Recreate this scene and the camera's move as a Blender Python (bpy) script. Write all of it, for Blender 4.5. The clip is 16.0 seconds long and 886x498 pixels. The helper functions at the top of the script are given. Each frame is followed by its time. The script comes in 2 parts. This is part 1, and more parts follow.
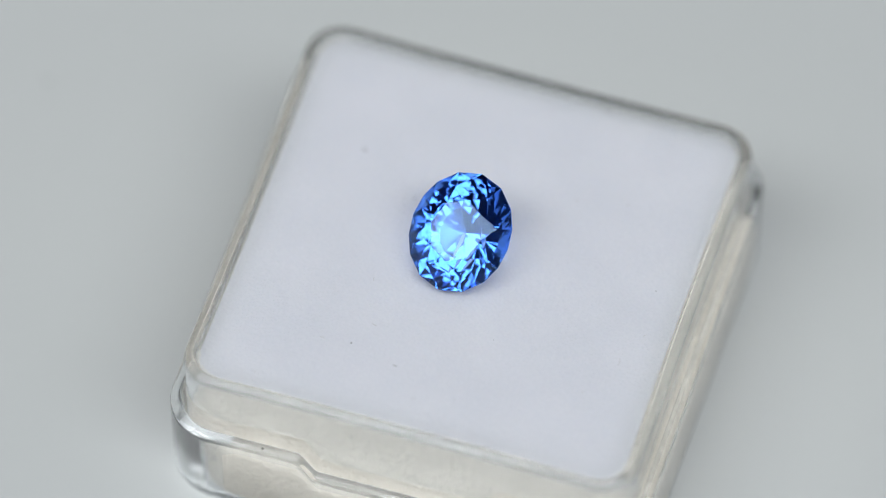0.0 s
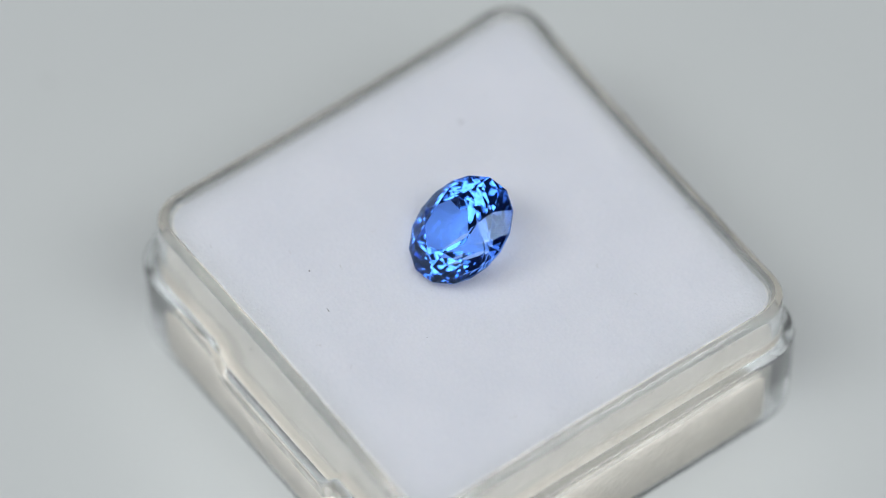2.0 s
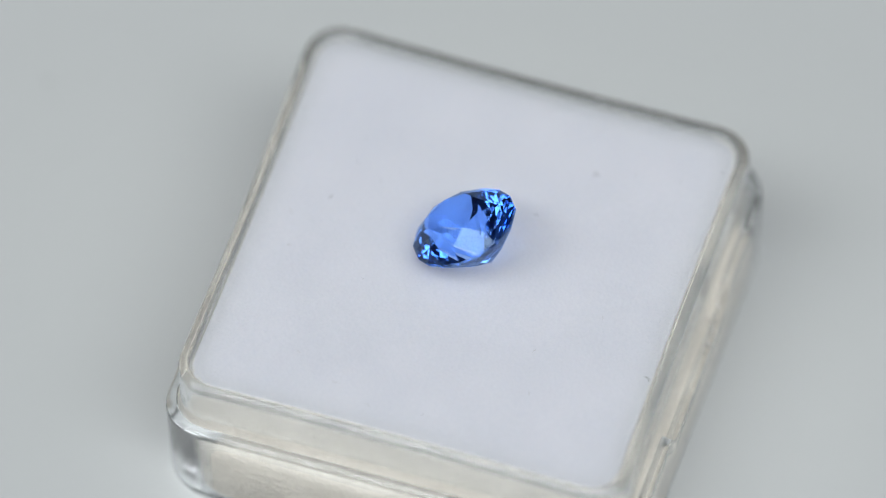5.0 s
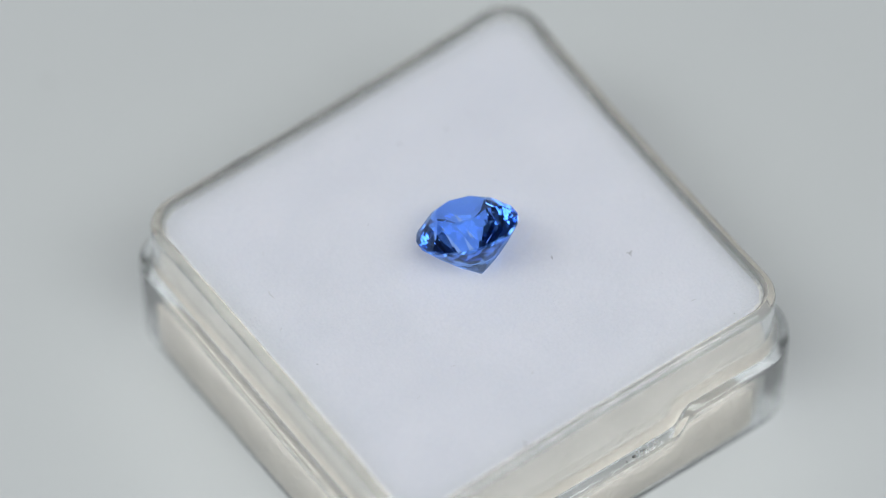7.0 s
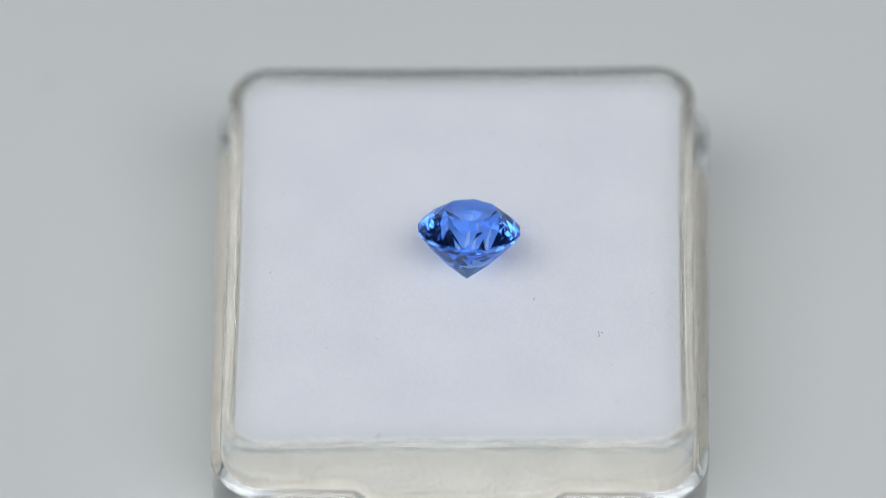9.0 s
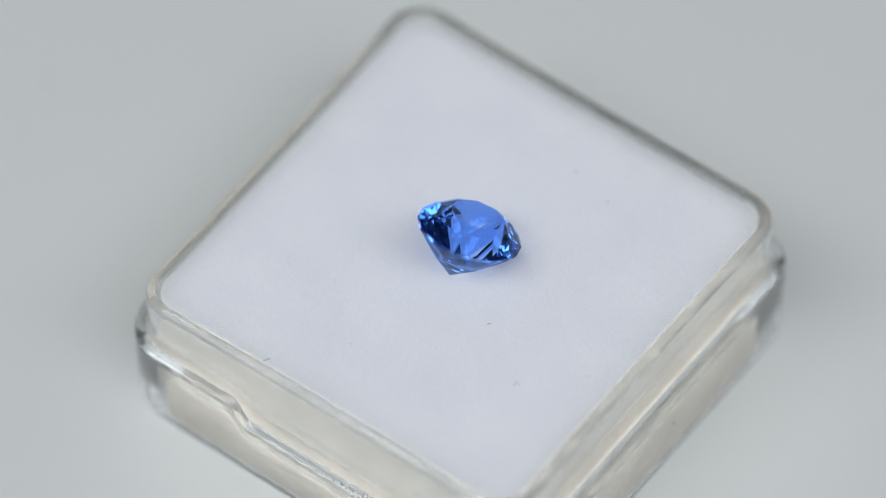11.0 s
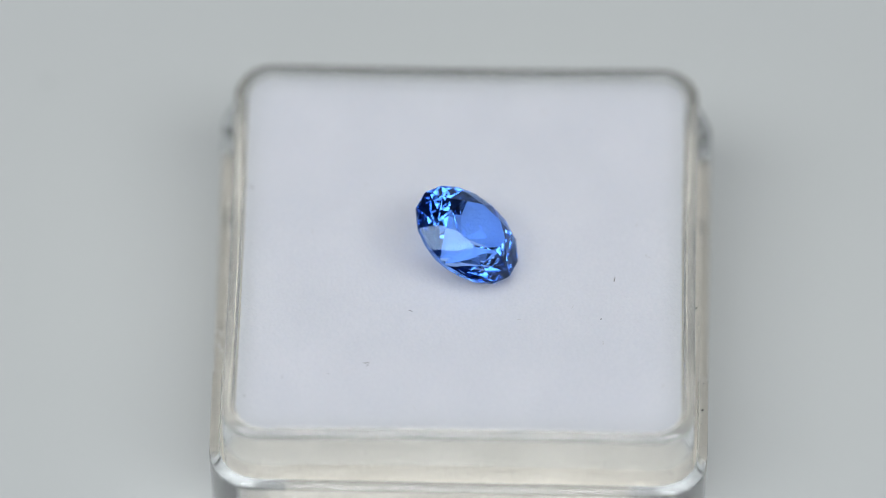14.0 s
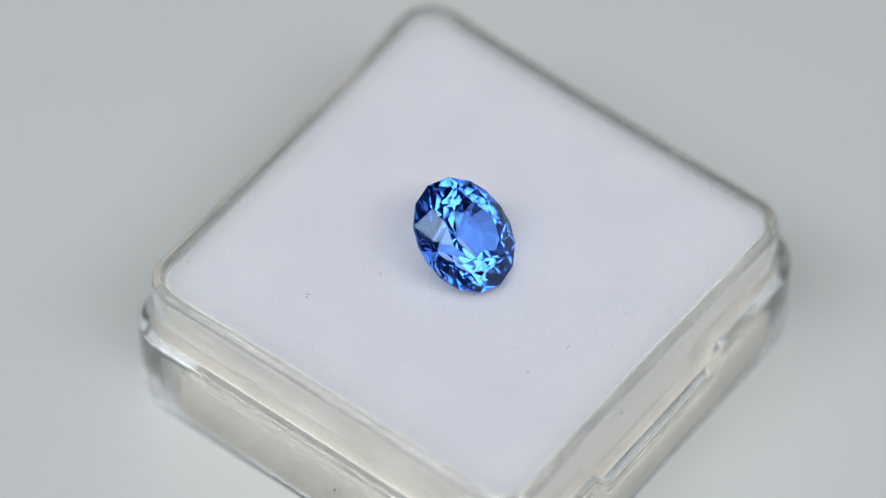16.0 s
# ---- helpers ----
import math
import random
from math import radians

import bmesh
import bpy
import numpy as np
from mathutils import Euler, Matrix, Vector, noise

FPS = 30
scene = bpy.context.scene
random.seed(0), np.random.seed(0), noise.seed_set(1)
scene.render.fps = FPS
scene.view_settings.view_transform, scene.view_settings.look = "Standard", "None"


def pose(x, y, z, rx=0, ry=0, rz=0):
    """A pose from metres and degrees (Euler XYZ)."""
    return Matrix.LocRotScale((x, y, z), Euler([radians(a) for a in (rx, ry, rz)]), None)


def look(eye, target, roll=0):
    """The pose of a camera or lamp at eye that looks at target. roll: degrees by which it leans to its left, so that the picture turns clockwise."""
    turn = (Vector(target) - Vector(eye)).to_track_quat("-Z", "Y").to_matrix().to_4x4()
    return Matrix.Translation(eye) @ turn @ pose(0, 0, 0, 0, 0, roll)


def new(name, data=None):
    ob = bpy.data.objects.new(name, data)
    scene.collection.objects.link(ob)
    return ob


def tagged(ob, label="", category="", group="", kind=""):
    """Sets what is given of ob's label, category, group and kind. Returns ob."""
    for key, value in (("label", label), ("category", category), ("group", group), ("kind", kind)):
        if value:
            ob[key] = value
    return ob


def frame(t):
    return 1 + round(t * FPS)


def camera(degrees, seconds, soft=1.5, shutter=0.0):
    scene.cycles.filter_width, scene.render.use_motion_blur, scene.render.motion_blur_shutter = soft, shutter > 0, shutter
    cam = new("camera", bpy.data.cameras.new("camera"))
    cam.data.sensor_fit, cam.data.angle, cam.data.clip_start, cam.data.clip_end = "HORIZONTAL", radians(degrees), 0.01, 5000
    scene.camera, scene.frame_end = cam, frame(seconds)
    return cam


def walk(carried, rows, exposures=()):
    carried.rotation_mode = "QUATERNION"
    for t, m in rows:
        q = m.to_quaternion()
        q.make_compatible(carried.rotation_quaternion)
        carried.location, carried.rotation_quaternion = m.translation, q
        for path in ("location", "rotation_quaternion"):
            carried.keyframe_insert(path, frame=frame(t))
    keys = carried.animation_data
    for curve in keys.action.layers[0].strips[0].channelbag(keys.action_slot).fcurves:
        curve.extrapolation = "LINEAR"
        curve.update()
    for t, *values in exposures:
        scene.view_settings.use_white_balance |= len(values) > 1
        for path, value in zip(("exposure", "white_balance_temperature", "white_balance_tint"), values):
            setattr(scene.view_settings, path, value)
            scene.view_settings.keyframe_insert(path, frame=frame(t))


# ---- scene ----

MM = 0.001
TURN = -18.146          # degrees a second, clockwise from above
PAD = 10.6              # height of the pad's face over the table, mm

# ---- camera: a long macro lens on a stand, at rest ----
cam = camera(5.0, 16.0, soft=0.65)
EYE = Vector((0.0, -361.7, 506.0 + PAD)) * MM
STAND = Matrix.Translation(EYE) @ pose(0, 0, 0, 90 - 54.40, 0, 0.213)
walk(cam, [(0.0, STAND), (16.0, STAND)])
cam.data.dof.use_dof = True
cam.data.dof.focus_distance = 0.6195
cam.data.dof.aperture_fstop = 11.0

# ---- world and lights ----
world = bpy.data.worlds.new("studio")
scene.world = world
world.use_nodes = True
world.node_tree.nodes["Background"].inputs["Color"].default_value = (0.80, 0.90, 1.0, 1)
world.node_tree.nodes["Background"].inputs["Strength"].default_value = 0.05


def softbox(name, eye, target, w, h, watts, colour):
    lamp = bpy.data.lights.new(name, "AREA")
    lamp.shape, lamp.size, lamp.size_y = "RECTANGLE", w, h
    lamp.energy, lamp.color = watts, colour
    # the cloth is brightest in the middle and falls off towards its frame
    lamp.use_nodes = True
    nt = lamp.node_tree
    glow = nt.nodes["Emission"]
    geo = nt.nodes.new("ShaderNodeNewGeometry")
    split = nt.nodes.new("ShaderNodeSeparateXYZ")
    nt.links.new(geo.outputs["Parametric"], split.inputs[0])
    falls = []
    for axis, soft in (("X", 0.15), ("Y", 0.15)):
        off = nt.nodes.new("ShaderNodeMath")
        off.operation, off.inputs[1].default_value = "SUBTRACT", 0.5
        far = nt.nodes.new("ShaderNodeMath")
        far.operation = "ABSOLUTE"
        fall = nt.nodes.new("ShaderNodeMapRange")
        fall.interpolation_type = "SMOOTHSTEP"
        fall.inputs["From Min"].default_value, fall.inputs["From Max"].default_value = 0.5 - soft, 0.5
        fall.inputs["To Min"].default_value, fall.inputs["To Max"].default_value = 1.0, 0.25
        nt.links.new(split.outputs[axis], off.inputs[0])
        nt.links.new(off.outputs[0], far.inputs[0])
        nt.links.new(far.outputs[0], fall.inputs["Value"])
        falls.append(fall)
    both = nt.nodes.new("ShaderNodeMath")
    both.operation = "MULTIPLY"
    nt.links.new(falls[0].outputs["Result"], both.inputs[0])
    nt.links.new(falls[1].outputs["Result"], both.inputs[1])
    nt.links.new(both.outputs[0], glow.inputs["Strength"])
    ob = new(name, lamp)
    ob.matrix_world = look(eye, target)
    return ob


softbox("softbox", (-0.05, -0.45, 1.06), (-0.02, -0.19, 0), 2.50, 0.60, 25.3, (0.93, 0.97, 1.0))

# ---- materials ----


def material(name, colour, rough=0.6, metal=0.0, **inputs):
    m = bpy.data.materials.new(name)
    m.use_nodes = True
    b = m.node_tree.nodes["Principled BSDF"]
    b.inputs["Base Color"].default_value = (*colour, 1)
    b.inputs["Roughness"].default_value = rough
    b.inputs["Metallic"].default_value = metal
    for k, v in inputs.items():
        b.inputs[k.replace("_", " ")].default_value = v
    return m


def noisy(m, scale, low, high, bump=0.0, distance=0.0001, detail=6.0, second=None):
    """Colour between low and high by noise, and a fine relief."""
    nt = m.node_tree
    b = nt.nodes["Principled BSDF"]
    co = nt.nodes.new("ShaderNodeTexCoord")
    n = nt.nodes.new("ShaderNodeTexNoise")
    n.inputs["Scale"].default_value, n.inputs["Detail"].default_value = scale, detail
    nt.links.new(co.outputs["Object"], n.inputs["Vector"])
    fac = n.outputs["Fac"]
    if second:
        n2 = nt.nodes.new("ShaderNodeTexNoise")
        n2.inputs["Scale"].default_value = second
        nt.links.new(co.outputs["Object"], n2.inputs["Vector"])
        mix = nt.nodes.new("ShaderNodeMath")
        mix.operation = "ADD"
        half = nt.nodes.new("ShaderNodeMath")
        half.operation, half.inputs[1].default_value = "MULTIPLY", 0.5
        nt.links.new(n.outputs["Fac"], mix.inputs[0])
        nt.links.new(n2.outputs["Fac"], mix.inputs[1])
        nt.links.new(mix.outputs[0], half.inputs[0])
        fac = half.outputs[0]
    ramp = nt.nodes.new("ShaderNodeValToRGB")
    ramp.color_ramp.elements[0].position, ramp.color_ramp.elements[1].position = 0.3, 0.7
    ramp.color_ramp.elements[0].color, ramp.color_ramp.elements[1].color = (*low, 1), (*high, 1)
    nt.links.new(fac, ramp.inputs["Fac"])
    nt.links.new(ramp.outputs["Color"], b.inputs["Base Color"])
    if bump:
        bm = nt.nodes.new("ShaderNodeBump")
        bm.inputs["Strength"].default_value, bm.inputs["Distance"].default_value = bump, distance
        nt.links.new(n.outputs["Fac"], bm.inputs["Height"])
        nt.links.new(bm.outputs["Normal"], b.inputs["Normal"])
    return m


def clear_plastic(name, haze, matt=0.0):
    """Polystyrene with faint scuffs in its gloss."""
    m = material(name, (0.97, 0.98, 0.985), 0.03, Transmission_Weight=1.0, IOR=1.49)
    nt = m.node_tree
    co = nt.nodes.new("ShaderNodeTexCoord")
    n = nt.nodes.new("ShaderNodeTexNoise")
    n.inputs["Scale"].default_value, n.inputs["Detail"].default_value = 420.0, 4.0
    r = nt.nodes.new("ShaderNodeMapRange")
    r.inputs["From Min"].default_value, r.inputs["From Max"].default_value = 0.45, 0.75
    r.inputs["To Min"].default_value, r.inputs["To Max"].default_value = 0.02 + matt, 0.09 + matt
    nt.links.new(co.outputs["Object"], n.inputs["Vector"])
    nt.links.new(n.outputs["Fac"], r.inputs["Value"])
    nt.links.new(r.outputs["Result"], nt.nodes["Principled BSDF"].inputs["Roughness"])
    bm = nt.nodes.new("ShaderNodeBump")
    bm.inputs["Strength"].default_value, bm.inputs["Distance"].default_value = 0.06, 0.00006
    n2 = nt.nodes.new("ShaderNodeTexNoise")
    n2.inputs["Scale"].default_value = 260.0
    nt.links.new(co.outputs["Object"], n2.inputs["Vector"])
    nt.links.new(n2.outputs["Fac"], bm.inputs["Height"])
    nt.links.new(bm.outputs["Normal"], nt.nodes["Principled BSDF"].inputs["Normal"])
    # haze of the moulded plastic
    d = nt.nodes.new("ShaderNodeBsdfDiffuse")
    d.inputs["Color"].default_value = (0.86, 0.88, 0.89, 1)
    t = nt.nodes.new("ShaderNodeBsdfTranslucent")
    t.inputs["Color"].default_value = (0.86, 0.88, 0.89, 1)
    both = nt.nodes.new("ShaderNodeMixShader")
    nt.links.new(d.outputs["BSDF"], both.inputs[1])
    nt.links.new(t.outputs["BSDF"], both.inputs[2])
    mix = nt.nodes.new("ShaderNodeMixShader")
    mix.inputs["Fac"].default_value = haze
    nt.links.new(nt.nodes["Principled BSDF"].outputs["BSDF"], mix.inputs[1])
    nt.links.new(both.outputs["Shader"], mix.inputs[2])
    nt.links.new(mix.outputs["Shader"], nt.nodes["Material Output"].inputs["Surface"])
    return m


TABLE = noisy(material("grey_white_laminate", (0.6, 0.62, 0.62), 0.55), 30, (0.545, 0.56, 0.555), (0.575, 0.588, 0.582), second=6)
# three greys for the added surround, tuned to the stone's dark and bright facets
LIGHT_SURROUND = noisy(material("light_grey_surround", (0.6, 0.6, 0.6), 0.9), 3, (0.27, 0.275, 0.28), (0.31, 0.315, 0.32), second=60)
DARK_SURROUND = noisy(material("dark_surround", (0.5, 0.5, 0.5), 0.9), 3, (0.07, 0.072, 0.075), (0.09, 0.092, 0.095), second=60)
GREY_SURROUND = noisy(material("grey_surround", (0.6, 0.6, 0.6), 0.9), 3, (0.13, 0.133, 0.135), (0.16, 0.163, 0.165), second=60)
FACE = noisy(material("white_felt", (0.8, 0.8, 0.82), 0.95), 5200, (0.67, 0.68, 0.735), (0.74, 0.74, 0.788), 0.8, 0.00012, second=190)
felt = FACE.node_tree.nodes["Principled BSDF"].inputs
felt["Subsurface Weight"].default_value, felt["Subsurface Scale"].default_value = 0.75, 0.0024
felt["Subsurface Radius"].default_value = (1.0, 0.95, 0.95)
FOAM = noisy(material("cream_foam", (0.75, 0.71, 0.6), 0.9), 2400, (0.575, 0.535, 0.465), (0.725, 0.68, 0.605), 1.0, 0.00018, second=420)
CLEAR = clear_plastic("clear_polystyrene", 0.07)
TRAY = clear_plastic("clear_tray_polystyrene", 0.14)
FROST = clear_plastic("frosted_polystyrene", 0.09, 0.35)
EDGE = clear_plastic("satin_polystyrene", 0.06, 0.08)
FIBRE = material("grey_fibre", (0.12, 0.11, 0.10), 0.8)
PALE = material("pale_fibre", (0.75, 0.74, 0.70), 0.8)
SPECK = material("dark_dust", (0.07, 0.065, 0.06), 0.8)


def sapphire_material(name, rough):
    m = bpy.data.materials.new(name)
    m.use_nodes = True
    nt = m.node_tree
    nt.nodes.remove(nt.nodes["Principled BSDF"])
    g = nt.nodes.new("ShaderNodeBsdfGlass")
    g.inputs["Color"].default_value = (0.50, 0.69, 1.0, 1)
    g.inputs["Roughness"].default_value = rough
    g.inputs["IOR"].default_value = 1.77
    # a trace of blue translucence, mixed in to brighten the stone's dark facets
    d = nt.nodes.new("ShaderNodeBsdfTranslucent")
    d.inputs["Color"].default_value = (0.06, 0.11, 0.95, 1)
    mix = nt.nodes.new("ShaderNodeMixShader")
    mix.inputs["Fac"].default_value = 0.004
    nt.links.new(g.outputs["BSDF"], mix.inputs[1])
    nt.links.new(d.outputs["BSDF"], mix.inputs[2])
    nt.links.new(mix.outputs["Shader"], nt.nodes["Material Output"].inputs["Surface"])
    return m


SAPPHIRE = sapphire_material("blue_sapphire", 0.0)
SATIN = sapphire_material("satin_sapphire", 0.22)

# ---- mesh helpers ----


def mesh_of(name, verts, faces, mat, smooth=False):
    me = bpy.data.meshes.new(name)
    me.from_pydata([tuple(v) for v in verts], [], faces)
    me.materials.append(mat)
    bm = bmesh.new()
    bm.from_mesh(me)
    bmesh.ops.recalc_face_normals(bm, faces=bm.faces)
    bm.to_mesh(me)
    bm.free()
    if smooth:
        me.polygons.foreach_set("use_smooth", [True] * len(me.polygons))
        me.set_sharp_from_angle(angle=radians(35))
    return me


def part(name, me, parent, m=None, label=""):
    ob = new(name, me)
    ob.parent = parent
    if m is not None:
        ob.matrix_basis = m
    return tagged(ob, label) if label else ob


SIDE = [-1.0, -0.8, -0.62, -0.53, -0.50, -0.47, -0.44, -0.41, -0.38, -0.2, 0.0, 0.2, 0.38, 0.41, 0.44, 0.47, 0.50, 0.53, 0.62, 0.8, 1.0]


def loop(half, r, bow=0.0, turns=7):
    """A rounded square, as points (x, y); its sides bow inwards by bow."""
    pts = []
    f = half - r
    for k in range(4):
        c, s = math.cos(k * math.pi / 2), math.sin(k * math.pi / 2)
        row = []
        for q in SIDE:
            row.append((half - bow * (1 - q * q), q * f))
        for j in range(1, turns):
            a = j / turns * math.pi / 2
            row.append((f + r * math.cos(a), f + r * math.sin(a)))
        pts += [(x * c - y * s, x * s + y * c) for x, y in row]
    return pts


LEAN = (0.0230, 0.0094)     # the tray sits a little askew: slope of its rim along x and y


def askew(x, y, z):
    return z + (LEAN[0] * x + LEAN[1] * y) * min(max((z - 2.0) / 8.0, 0.0), 1.0)


def rings(levels, mat, name, close=True, lean=False):
    """A skin through levels of (points, height or function of a point)."""
    verts, faces = [], []
    n = len(levels[0][0])
    for pts, z in levels:
        for x, y in pts:
            h = z(x, y) if callable(z) else z
            verts.append((x * MM, y * MM, (askew(x, y, h) if lean else h) * MM))
    for i in range(len(levels) - 1):
        for j in range(n):
            k = (j + 1) % n
            faces.append((i * n + j, i * n + k, (i + 1) * n + k, (i + 1) * n + j))
    if close:
        faces.append(tuple(reversed(range(n))))
        faces.append(tuple(range((len(levels) - 1) * n, len(levels) * n)))
    return mesh_of(name, verts, faces, mat, True)


# ---- the setting ----


def slab(name, x0, y0, z0, x1, y1, z1, mat):
    v = [(x, y, z) for z in (z0, z1) for y in (y0, y1) for x in (x0, x1)]
    f = [(0, 2, 3, 1), (4, 5, 7, 6), (0, 1, 5, 4), (2, 6, 7, 3), (0, 4, 6, 2), (1, 3, 7, 5)]
    return tagged(new(name, mesh_of(name, v, f, mat)), kind="structure")


tagged(slab("table_top", -1.4, -1.4, -0.04, 1.4, 1.4, 0.0, TABLE), "plain grey-white table top under the box", "table")
# unseen walls and ceiling, added to shape what the stone and plastic reflect
slab("unseen_wall_north", -1.5, 1.4, -0.04, 1.5, 1.5, 2.0, GREY_SURROUND)
slab("unseen_wall_south", -1.5, -1.5, -0.04, 1.5, -1.4, 2.0, DARK_SURROUND)
slab("unseen_wall_east", 1.4, -1.4, -0.04, 1.5, 1.4, 2.0, GREY_SURROUND)
slab("unseen_wall_west", -1.5, -1.4, -0.04, -1.4, 1.4, 2.0, GREY_SURROUND)
slab("unseen_ceiling", -1.5, -1.5, 2.0, 1.5, 1.5, 2.1, LIGHT_SURROUND)

# ---- the gem box ----
RIM = PAD - 4.05
NOTCH = 1.5


def rim_height(x, y):
    """The lower shell's rim dips on two opposite sides for the fingers."""
    q = min(max((6.3 - abs(x)) / 1.15, 0.0), 1.0) if abs(y) > 13.5 else 0.0
    w = min(max((abs(x) - abs(y) + 2) / 4, 0.0), 1.0)
    return RIM + 0.35 * w - NOTCH * (0.6 * q + 0.4 * q * q * (3 - 2 * q))


def under_rim(d):
    return lambda x, y: rim_height(x, y) - d


box = tagged(new("gem_box"), "clear plastic gem box with a white foam pad", "gem box")

shell = part("lower_shell", rings([
    (loop(14.3, 2.6), 0.0), (loop(14.72, 2.85), 0.06), (loop(14.97, 3.0), 0.22), (loop(15.06, 3.05), 0.48), (loop(15.08, 3.05), 0.65),
    (loop(15.2, 3.0), under_rim(0.28)), (loop(15.2, 3.0), under_rim(0.10)),
    (loop(15.18, 2.98), under_rim(0.03)), (loop(15.13, 2.95), under_rim(-0.02)),
    (loop(14.69, 2.66), under_rim(-0.20)), (loop(14.62, 2.61), under_rim(-0.21)),
    (loop(14.56, 2.57), under_rim(-0.15)), (loop(14.54, 2.55), under_rim(0.0)),
    (loop(14.36, 2.5), 0.6), (loop(14.34, 2.5), 0.5), (loop(14.1, 2.3), 0.3)], CLEAR, "lower_shell"), box,
    Matrix.Translation((0.1 * MM, 0, 0)), "clear plastic lower shell with finger notches in its rim")

# the sloping edge on top of the rim has a slightly satin gloss
shell.data.materials.append(EDGE)
ROUND = len(loop(15.0, 3.0))
for face in shell.data.polygons[8 * ROUND:9 * ROUND]:
    face.material_index = 1

TOP = PAD + 0.40
tray_wall = [
    (loop(14.26, 2.35), 3.40), (loop(14.30, 2.38), 3.55),
    (loop(14.4, 2.4, 0.12), TOP - 0.60), (loop(14.4, 2.4, 0.12), TOP - 0.40), (loop(14.37, 2.38, 0.12), TOP - 0.30),
    (loop(14.29, 2.33, 0.13), TOP - 0.22), (loop(13.99, 2.10, 0.14), TOP - 0.03), (loop(13.92, 2.04, 0.14), TOP),
    (loop(13.86, 2.0, 0.14), TOP), (loop(13.76, 1.92, 0.13), TOP - 0.06), (loop(13.70, 1.84, 0.12), TOP - 0.18),
    (loop(13.68, 1.8, 0.12), TOP - 0.36), (loop(13.68, 1.8, 0.12), TOP - 0.50),
    (loop(13.62, 1.8), 3.55), (loop(13.68, 1.85), 3.40)]
tray = part("inner_tray", rings(tray_wall + tray_wall[:1], TRAY, "inner_tray", close=False, lean=True), box,
            None, "clear plastic inner tray with a rounded rim")

# the foam is pressed against the shell's sides below, clear of its corners, and the tray's wall is sunk into it
foam = part("foam_block", rings([
    (loop(14.0, 4.0), 0.55), (loop(14.38, 4.3), 0.70), (loop(14.52, 4.4), 1.0), (loop(14.62, 4.4), under_rim(1.9)), (loop(14.52, 4.3), under_rim(1.3)),
    (loop(14.30, 4.0), under_rim(0.95)), (loop(13.86, 2.0), under_rim(0.8)), (loop(13.78, 1.9, 0.03), under_rim(0.6)), (loop(13.66, 1.8, 0.06), under_rim(-0.6)),
    (loop(13.56, 1.7, 0.12), PAD - 2.0), (loop(13.57, 1.72, 0.12), PAD - 0.7),
    (loop(13.55, 1.7, 0.12), PAD - 0.45), (loop(13.4, 1.6, 0.12), PAD - 0.36)], FOAM, "foam_block", lean=True), box, None, "cream foam block inside the shell and tray")
face = part("pad_face", rings([
    (loop(13.0, 1.4, 0.1), PAD - 6.0), (loop(13.1, 1.45, 0.1), PAD - 5.9), (loop(13.1, 1.45, 0.1), PAD - 0.40), (loop(13.3, 1.5, 0.1), PAD - 0.34), (loop(13.52, 1.65, 0.1), PAD - 0.30), (loop(13.56, 1.68, 0.1), PAD - 0.14),
    (loop(13.48, 1.62, 0.1), PAD - 0.04), (loop(13.36, 1.55, 0.1), PAD - 0.005), (loop(13.2, 1.45, 0.1), PAD),
    (loop(13.0, 1.4, 0.1), PAD)], FACE, "pad_face", lean=True), box, None, "white felt face of the foam pad")

for clear in (shell, tray):
    clear.visible_shadow = False


def thread(points, radius, mat, name="lint"):
    """A thin fibre through points, four-sided and tapered."""
    verts, faces = [], []
    n = len(points)
    for i, p in enumerate(points):
        d = (Vector(points[min(i + 1, n - 1)]) - Vector(points[max(i - 1, 0)])).normalized()
        side = d.cross(Vector((0, 0, 1)))
        side = side.normalized() if side.length > 1e-6 else Vector((1, 0, 0))
        up = side.cross(d)
        r = radius * (1.0 if 0 < i < n - 1 else 0.45)
        for a, b in ((1, 0), (0, 1), (-1, 0), (0, -1)):
            verts.append((Vector(p) + side * a * r + up * b * r) * MM)
    for i in range(n - 1):
        for j in range(4):
            k = (j + 1) % 4
            faces.append((4 * i + j, 4 * i + k, 4 * i + 4 + k, 4 * i + 4 + j))
    faces += [(3, 2, 1, 0), (4 * n - 4, 4 * n - 3, 4 * n - 2, 4 * n - 1)]
    return verts, faces


def on_pad(x, y, up=0.0):
    return (x, y, askew(x, y, PAD) + up)


def curl(x, y, length, turn, bend, up=0.02, steps=6):
    """Points of a bent hair lying on the pad."""
    pts, a = [], turn
    px, py = x, y
    for i in range(steps):
        pts.append(on_pad(px, py, up + 0.05 * math.sin(math.pi * i / (steps - 1))))
        px, py = px + math.cos(a) * length / steps, py + math.sin(a) * length / steps
        a += bend / steps
    return pts


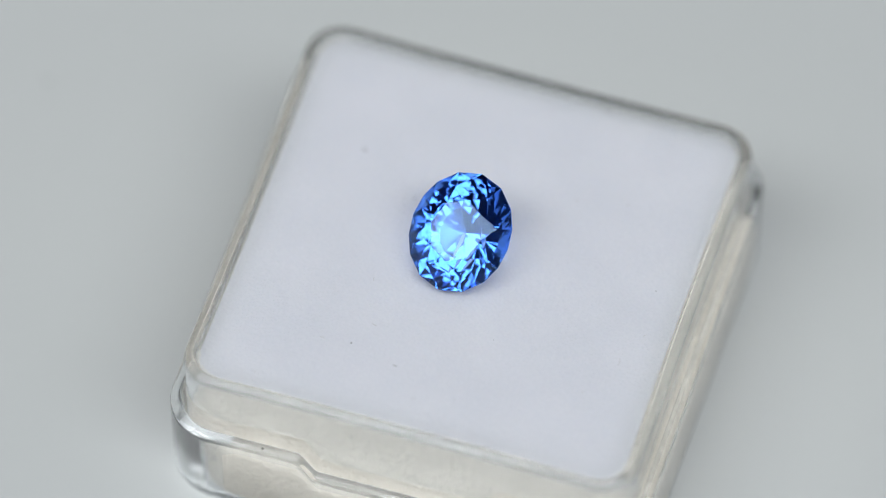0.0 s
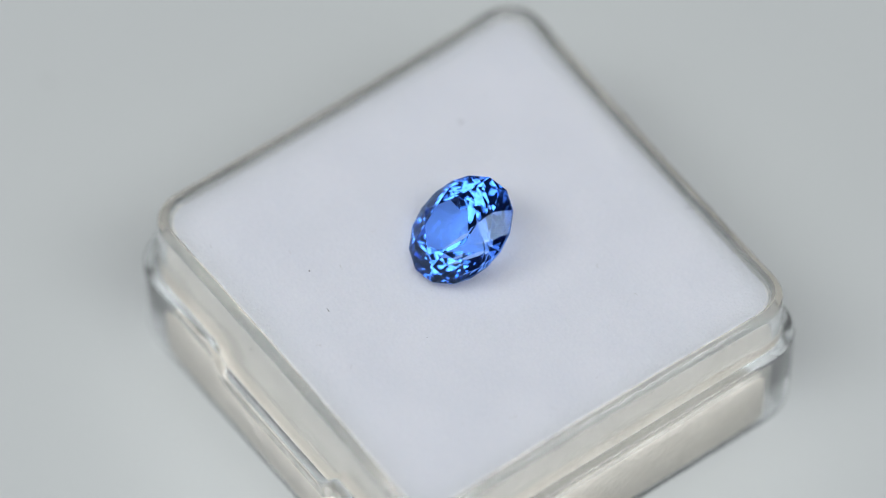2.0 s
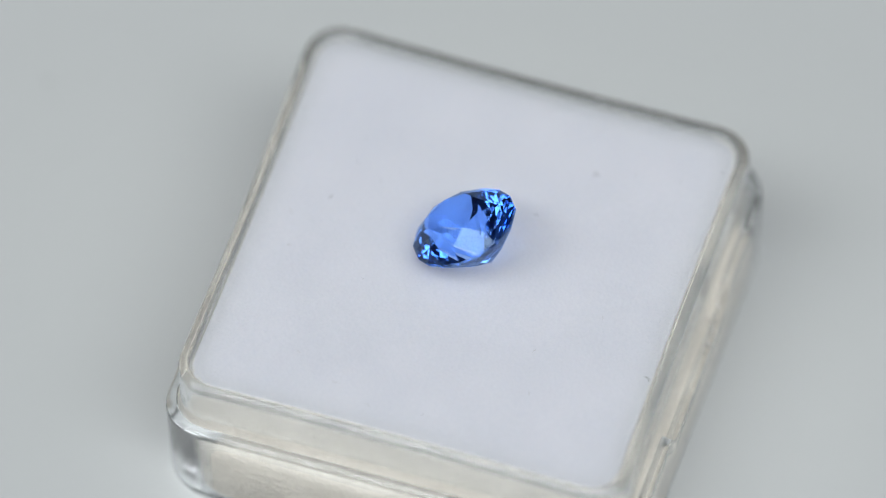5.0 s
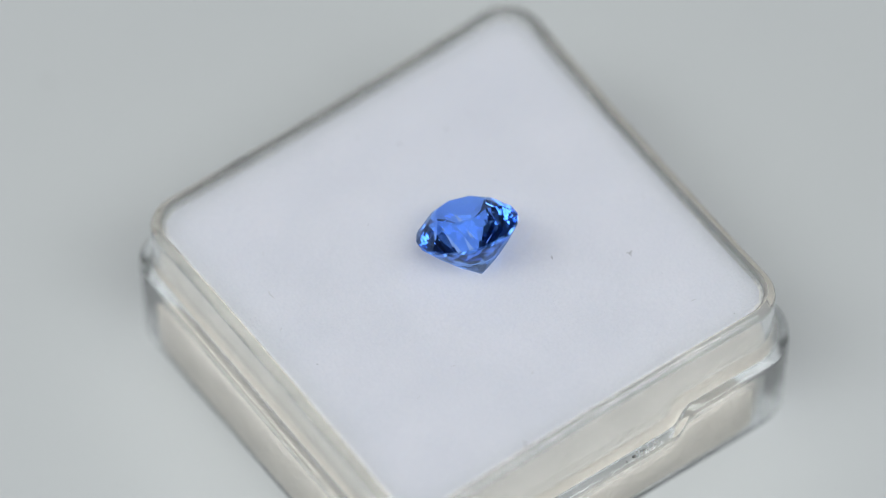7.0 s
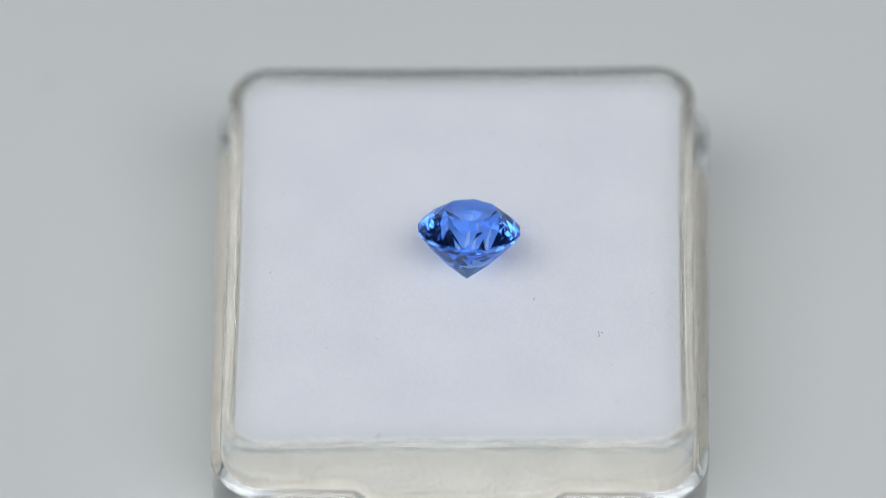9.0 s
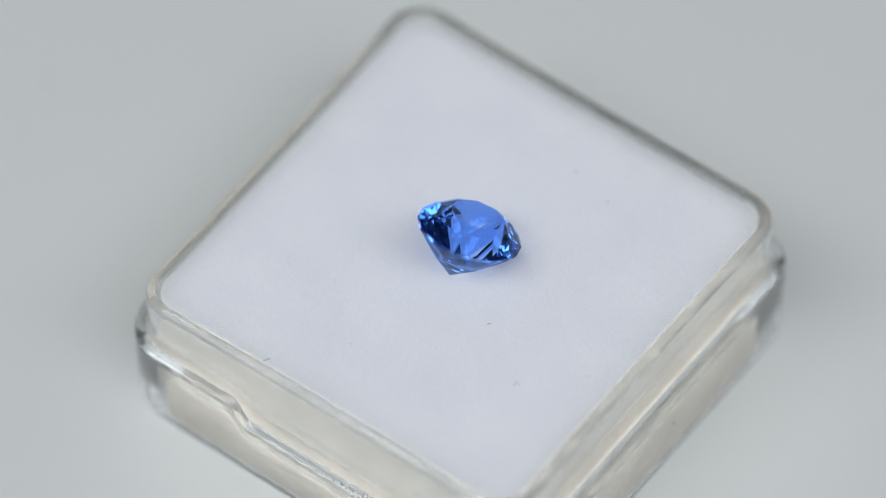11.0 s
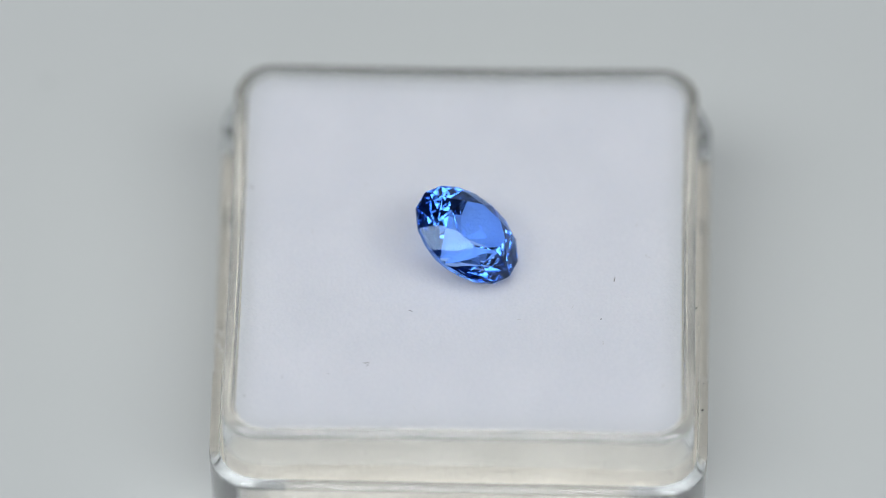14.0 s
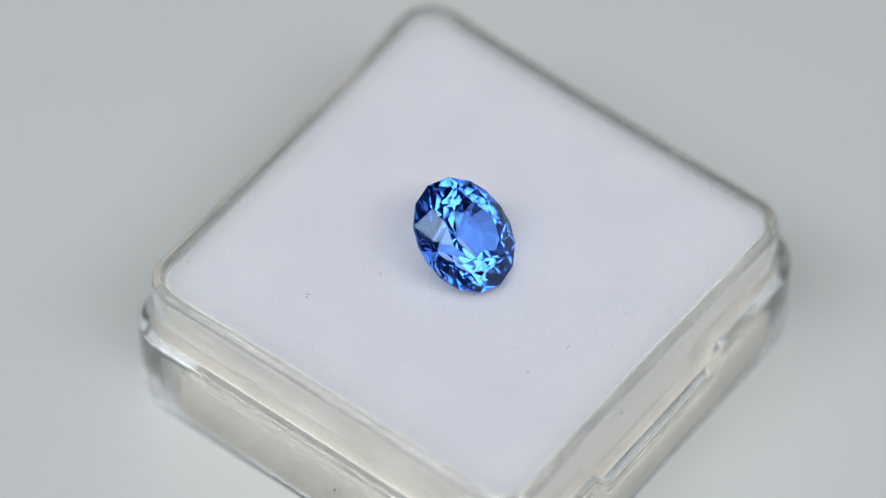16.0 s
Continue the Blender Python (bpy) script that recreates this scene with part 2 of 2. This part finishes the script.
# hairs lying on the pad: place, length, direction, bend, darkness
HAIRS = [(8.5, -5.9, 0.55, 1.2, 1.6, 1), (11.6, -2.8, 0.45, 0.3, 0.9, 0), (-4.9, -6.1, 0.35, 2.4, 0.5, 0), (4.5, -3.2, 0.30, 1.1, 0.4, 1),
         (-8.2, -6.7, 0.3, 0.2, 0.4, 0), (4.2, 6.7, 0.45, 2.2, 1.8, 0), (2.1, 9.3, 0.42, 2.9, 0.3, 1), (-2.2, 10.5, 0.35, 1.9, 0.6, 0),
         (-5.0, -13.35, 0.6, 0.5, 1.4, 1), (-1.6, -9.3, 0.4, 0.1, 0.5, 0), (9.8, -10.8, 0.35, 2.8, 0.3, 0), (-9.6, 7.5, 0.3, 0.9, 1.1, 0),
         (-10.9, 4.5, 0.8, 2.0, -1.3, 0), (-12.0, 2.3, 0.4, 0.7, 0.6, 0), (10.1, 12.3, 0.35, 2.5, 0.8, 0), (0.0, 11.2, 0.5, 0.4, 1.5, 0),
         (5.1, 3.4, 0.35, 1.5, 0.7, 0), (6.6, 8.7, 0.4, 0.2, -0.8, 0)]
MID = material("mid_fibre", (0.50, 0.49, 0.48), 0.8)
for x, y, length, turn, bend, dark in HAIRS:
    v, f = thread(curl(x, y, length, turn, bend), 0.018 if dark else 0.013, FIBRE)
    part("lint", mesh_of("lint", v, f, FIBRE if dark else MID), face)


def crumb(radius, seed, mat):
    """A small uneven crumb."""
    rng = random.Random(seed)
    bm = bmesh.new()
    bmesh.ops.create_icosphere(bm, subdivisions=1, radius=radius * MM)
    for v in bm.verts:
        v.co *= rng.uniform(0.65, 1.2)
        v.co.z *= 0.6
    me = bpy.data.meshes.new("dust_speck")
    bm.to_mesh(me)
    bm.free()
    me.materials.append(mat)
    return me


# dust on the pad, the tray's wall, the shell's rim and in its notch
for i, (x, y, r) in enumerate([(4.95, 8.55, 0.075), (8.7, -5.6, 0.07), (11.1, -13.0, 0.06), (9.3, -8.0, 0.04), (-11.6, -1.0, 0.045), (-3.2, 5.6, 0.035)]):
    part("dust_speck", crumb(r * 0.75, i, SPECK), face, Matrix.Translation(Vector(on_pad(x, y, 0.02)) * MM))
for i, (x, y, r) in enumerate([(8.56, 14.85, 0.10), (9.6, 14.8, 0.05), (2.1, -14.9, 0.12), (1.5, -14.95, 0.09), (2.9, -14.85, 0.06),
                               (14.85, 4.15, 0.07), (14.85, 0.2, 0.06), (14.85, -7.6, 0.05), (14.6, 9.2, 0.06), (6.6, 14.9, 0.06)]):
    part("dust_speck", crumb(r, 20 + i, SPECK), shell, Matrix.Translation(Vector((x, y, rim_height(x, y) + 0.02)) * MM))
for i, (x, y, z, r) in enumerate([(15.15, 1.6, 3.9, 0.09), (15.16, -4.2, 5.0, 0.05), (15.12, 7.0, 2.8, 0.05)]):
    part("dust_speck", crumb(r, 40 + i, SPECK), shell, Matrix.Translation(Vector((x, y, z)) * MM))
for i, (x, y, z, r) in enumerate([(3.1, 14.35, 9.5, 0.08), (9.9, -14.36, 8.1, 0.05), (6.0, -14.3, 8.7, 0.05), (14.36, -4.0, 8.3, 0.05), (14.3, 3.4, 7.7, 0.06)]):
    part("dust_speck", crumb(r, 60 + i, SPECK), tray, Matrix.Translation(Vector((x, y, z)) * MM))


# chipped plastic in one notch
for i in range(9):
    x = 2.3 + 0.22 * i + 0.1 * math.sin(5 * i)
    part("plastic_chip", crumb(0.10 + 0.05 * math.sin(3 * i), 80 + i, FROST), shell, Matrix.Translation(Vector((x, -14.85 - 0.12 * math.cos(4 * i), rim_height(x, -15) + 0.03)) * MM))

# fine dark lines laid along the rim and the tray's wall
DARK_LINE = material("dark_line_grey", (0.22, 0.22, 0.22), 0.5)
ticks = [(14.90 - 0.012 * (k - 6) ** 2 * 0.1, -4.1 + 0.675 * k, rim_height(15, 0) + 0.085) for k in range(13)] + [(14.78, 4.02, rim_height(15, 0) + 0.14)]
v, f = thread(ticks, 0.020, DARK_LINE)
part("dark_line", mesh_of("dark_line", v, f, DARK_LINE), shell)
v, f = thread([(14.41 - 0.12 * (1 - (y / 12) ** 2), y, 10.2) for y in (-9.6, -8.4, -7.2, -6.0, -4.8, -3.6, -2.4)], 0.014, DARK_LINE)
part("dark_line", mesh_of("dark_line", v, f, DARK_LINE), tray)

# a grey crumb, added on the table for a spot that never moves
speck = new("grey_speck", crumb(0.16, 7, material("speck_grey", (0.22, 0.23, 0.23), 0.8)))
speck.matrix_basis = Matrix.Translation(Vector((-26.45, 21.13, 0.06)) * MM)
tagged(speck, "small grey speck on the table", "dirt speck")


def fuzz(count):
    """Torn fibres along the pad's edge, thickest at two corners."""
    rng = random.Random(5)
    verts, faces = [], []
    edge = loop(13.44, 1.6, 0.1, 12)
    for _ in range(count):
        i = rng.randrange(len(edge))
        x, y = edge[i]
        x2, y2 = edge[(i + 1) % len(edge)]
        q = rng.random()
        x, y = x + (x2 - x) * q, y + (y2 - y) * q
        corner = abs(abs(x) - abs(y)) < 4 and (x > 0)
        if not corner and rng.random() < 0.35:
            continue
        out = math.atan2(y, x) if corner else (0 if abs(x) > abs(y) else math.pi / 2) + (math.pi if (x if abs(x) > abs(y) else y) < 0 else 0)
        a = out + rng.uniform(-1.2, 1.2)
        l = rng.uniform(0.08, 0.34 if corner else 0.2)
        z = askew(x, y, PAD) - 0.05
        pts = [(x, y, z), (x + math.cos(a) * l * 0.5, y + math.sin(a) * l * 0.5, z + rng.uniform(0, 0.08)), (x + math.cos(a + 0.4) * l, y + math.sin(a + 0.4) * l, z + rng.uniform(-0.1, 0.1))]
        v, f = thread(pts, rng.uniform(0.009, 0.022), PALE)
        n = len(verts)
        verts += v
        faces += [tuple(k + n for k in q2) for q2 in f]
    return mesh_of("edge_fuzz", verts, faces, PALE)


tagged(part("edge_fuzz", fuzz(900), face, None, "pale torn fibres along the pad edge"), kind="stuff")

# ---- the sapphire ----


# corners of the girdle, as angles on the oval
QUARTER = [0.0, 19.5, 39.0, 63.5]
GIRDLE = QUARTER + [90.0] + [180 - q for q in QUARTER[:0:-1]]
GIRDLE += [180 + q for q in GIRDLE]


def facets(name, verts, faces, mat):
    """An open skin of flat facets that all face away from the stone's middle."""
    used = sorted({i for f in faces for i in f})
    index = {old: k for k, old in enumerate(used)}
    turned = []
    for f in faces:
        p = [Vector(verts[i]) for i in f]
        out = (p[1] - p[0]).cross(p[2] - p[0]).dot(sum(p, Vector()) / len(p) - Vector((0, 0, -0.4 * MM)))
        turned.append(tuple(index[i] for i in (f if out > 0 else reversed(f))))
    me = bpy.data.meshes.new(name)
    me.from_pydata([verts[i] for i in used], [], turned)
    me.materials.append(mat)
    return me


def brilliant(a, b, crown, pavilion, girdle, table):
    """An oval brilliant: table, eight stars, eight kites, sixteen halves; sixteen long kites below. Half widths and heights in mm."""
    def at(r, deg, z):
        t = radians(deg)
        return (a * r * math.cos(t) * MM, b * r * math.sin(t) * MM, z * MM)
    g = girdle / 2
    between = [(GIRDLE[i] + (GIRDLE[i + 1] if i < 15 else 360.0)) / 2 for i in range(16)]
    v = [at(table, 45 * k, g + crown) for k in range(8)]                        # 0 table
    v += [at(0.765, GIRDLE[2 * k + 1], g + 0.60 * crown) for k in range(8)]     # 8 star tips
    v += [at(1, d, g) for d in GIRDLE]                                          # 16 girdle above
    v += [at(1, d, -g) for d in GIRDLE]                                         # 32 girdle below
    v += [at(0.77, d, -g - 0.275 * pavilion) for d in between]                  # 48
    v += [at(0.44, d, -g - 0.622 * pavilion) for d in GIRDLE]                   # 64
    v += [(0, 0, -(g + pavilion) * MM)]                                         # 80 culet
    top, band, below = [], [], []
    for k in range(8):
        n, p = (k + 1) % 8, (k - 1) % 8
        top.append((k, n, 8 + k))
        top.append((k, 8 + k, 16 + 2 * k, 8 + p))
        top += [(8 + k, 16 + 2 * k, 17 + 2 * k), (8 + k, 17 + 2 * k, 16 + (2 * k + 2) % 16)]
    for i in range(16):
        j, h = (i + 1) % 16, (i - 1) % 16
        band.append((16 + i, 16 + j, 32 + j, 32 + i))
        below.append((48 + i, 32 + i, 32 + j))
        below.append((64 + i, 48 + h, 32 + i, 48 + i))
        below.append((80, 64 + i, 48 + i, 64 + j))
    stone = new("sapphire")
    for name, faces, mat, label in (("table_facet", [tuple(range(8))], SAPPHIRE, "flat eight-sided table of the stone"), ("crown", top, SAPPHIRE, "faceted blue crown"),
                                    ("girdle", band, SATIN, "thin satin girdle"), ("pavilion", below, SAPPHIRE, "pointed faceted pavilion")):
        part(name, facets(name, v, faces, mat), stone, None, label).visible_shadow = name == "crown"
    return stone


gem = tagged(brilliant(3.15, 3.77, 1.22, 3.12, 0.18, 0.525), "oval faceted blue sapphire lying on the white pad", "gemstone")

# ---- what moves: box and stone turn about one upright axis ----


def spun(t):
    return pose(0, 0, 0, 0, 0, TURN * t)


BOX_REST = pose(0.33 * MM, 0.05 * MM, 0, 0, 0, 162.95)
GEM_REST = (Matrix.Translation((-0.271 * MM, -0.041 * MM, (2.624 + PAD) * MM)) @ pose(0, 0, 0, 0, 0, -111.85)
            @ pose(0, 0, 0, 0, 34.05, 0) @ pose(0, 0, 0, 0, 0, 87.40))


def motions():
    times = [0.5 * k for k in range(33)]
    walk(box, [(t, spun(t) @ BOX_REST) for t in times])
    walk(gem, [(t, spun(t) @ GEM_REST) for t in times])


motions()
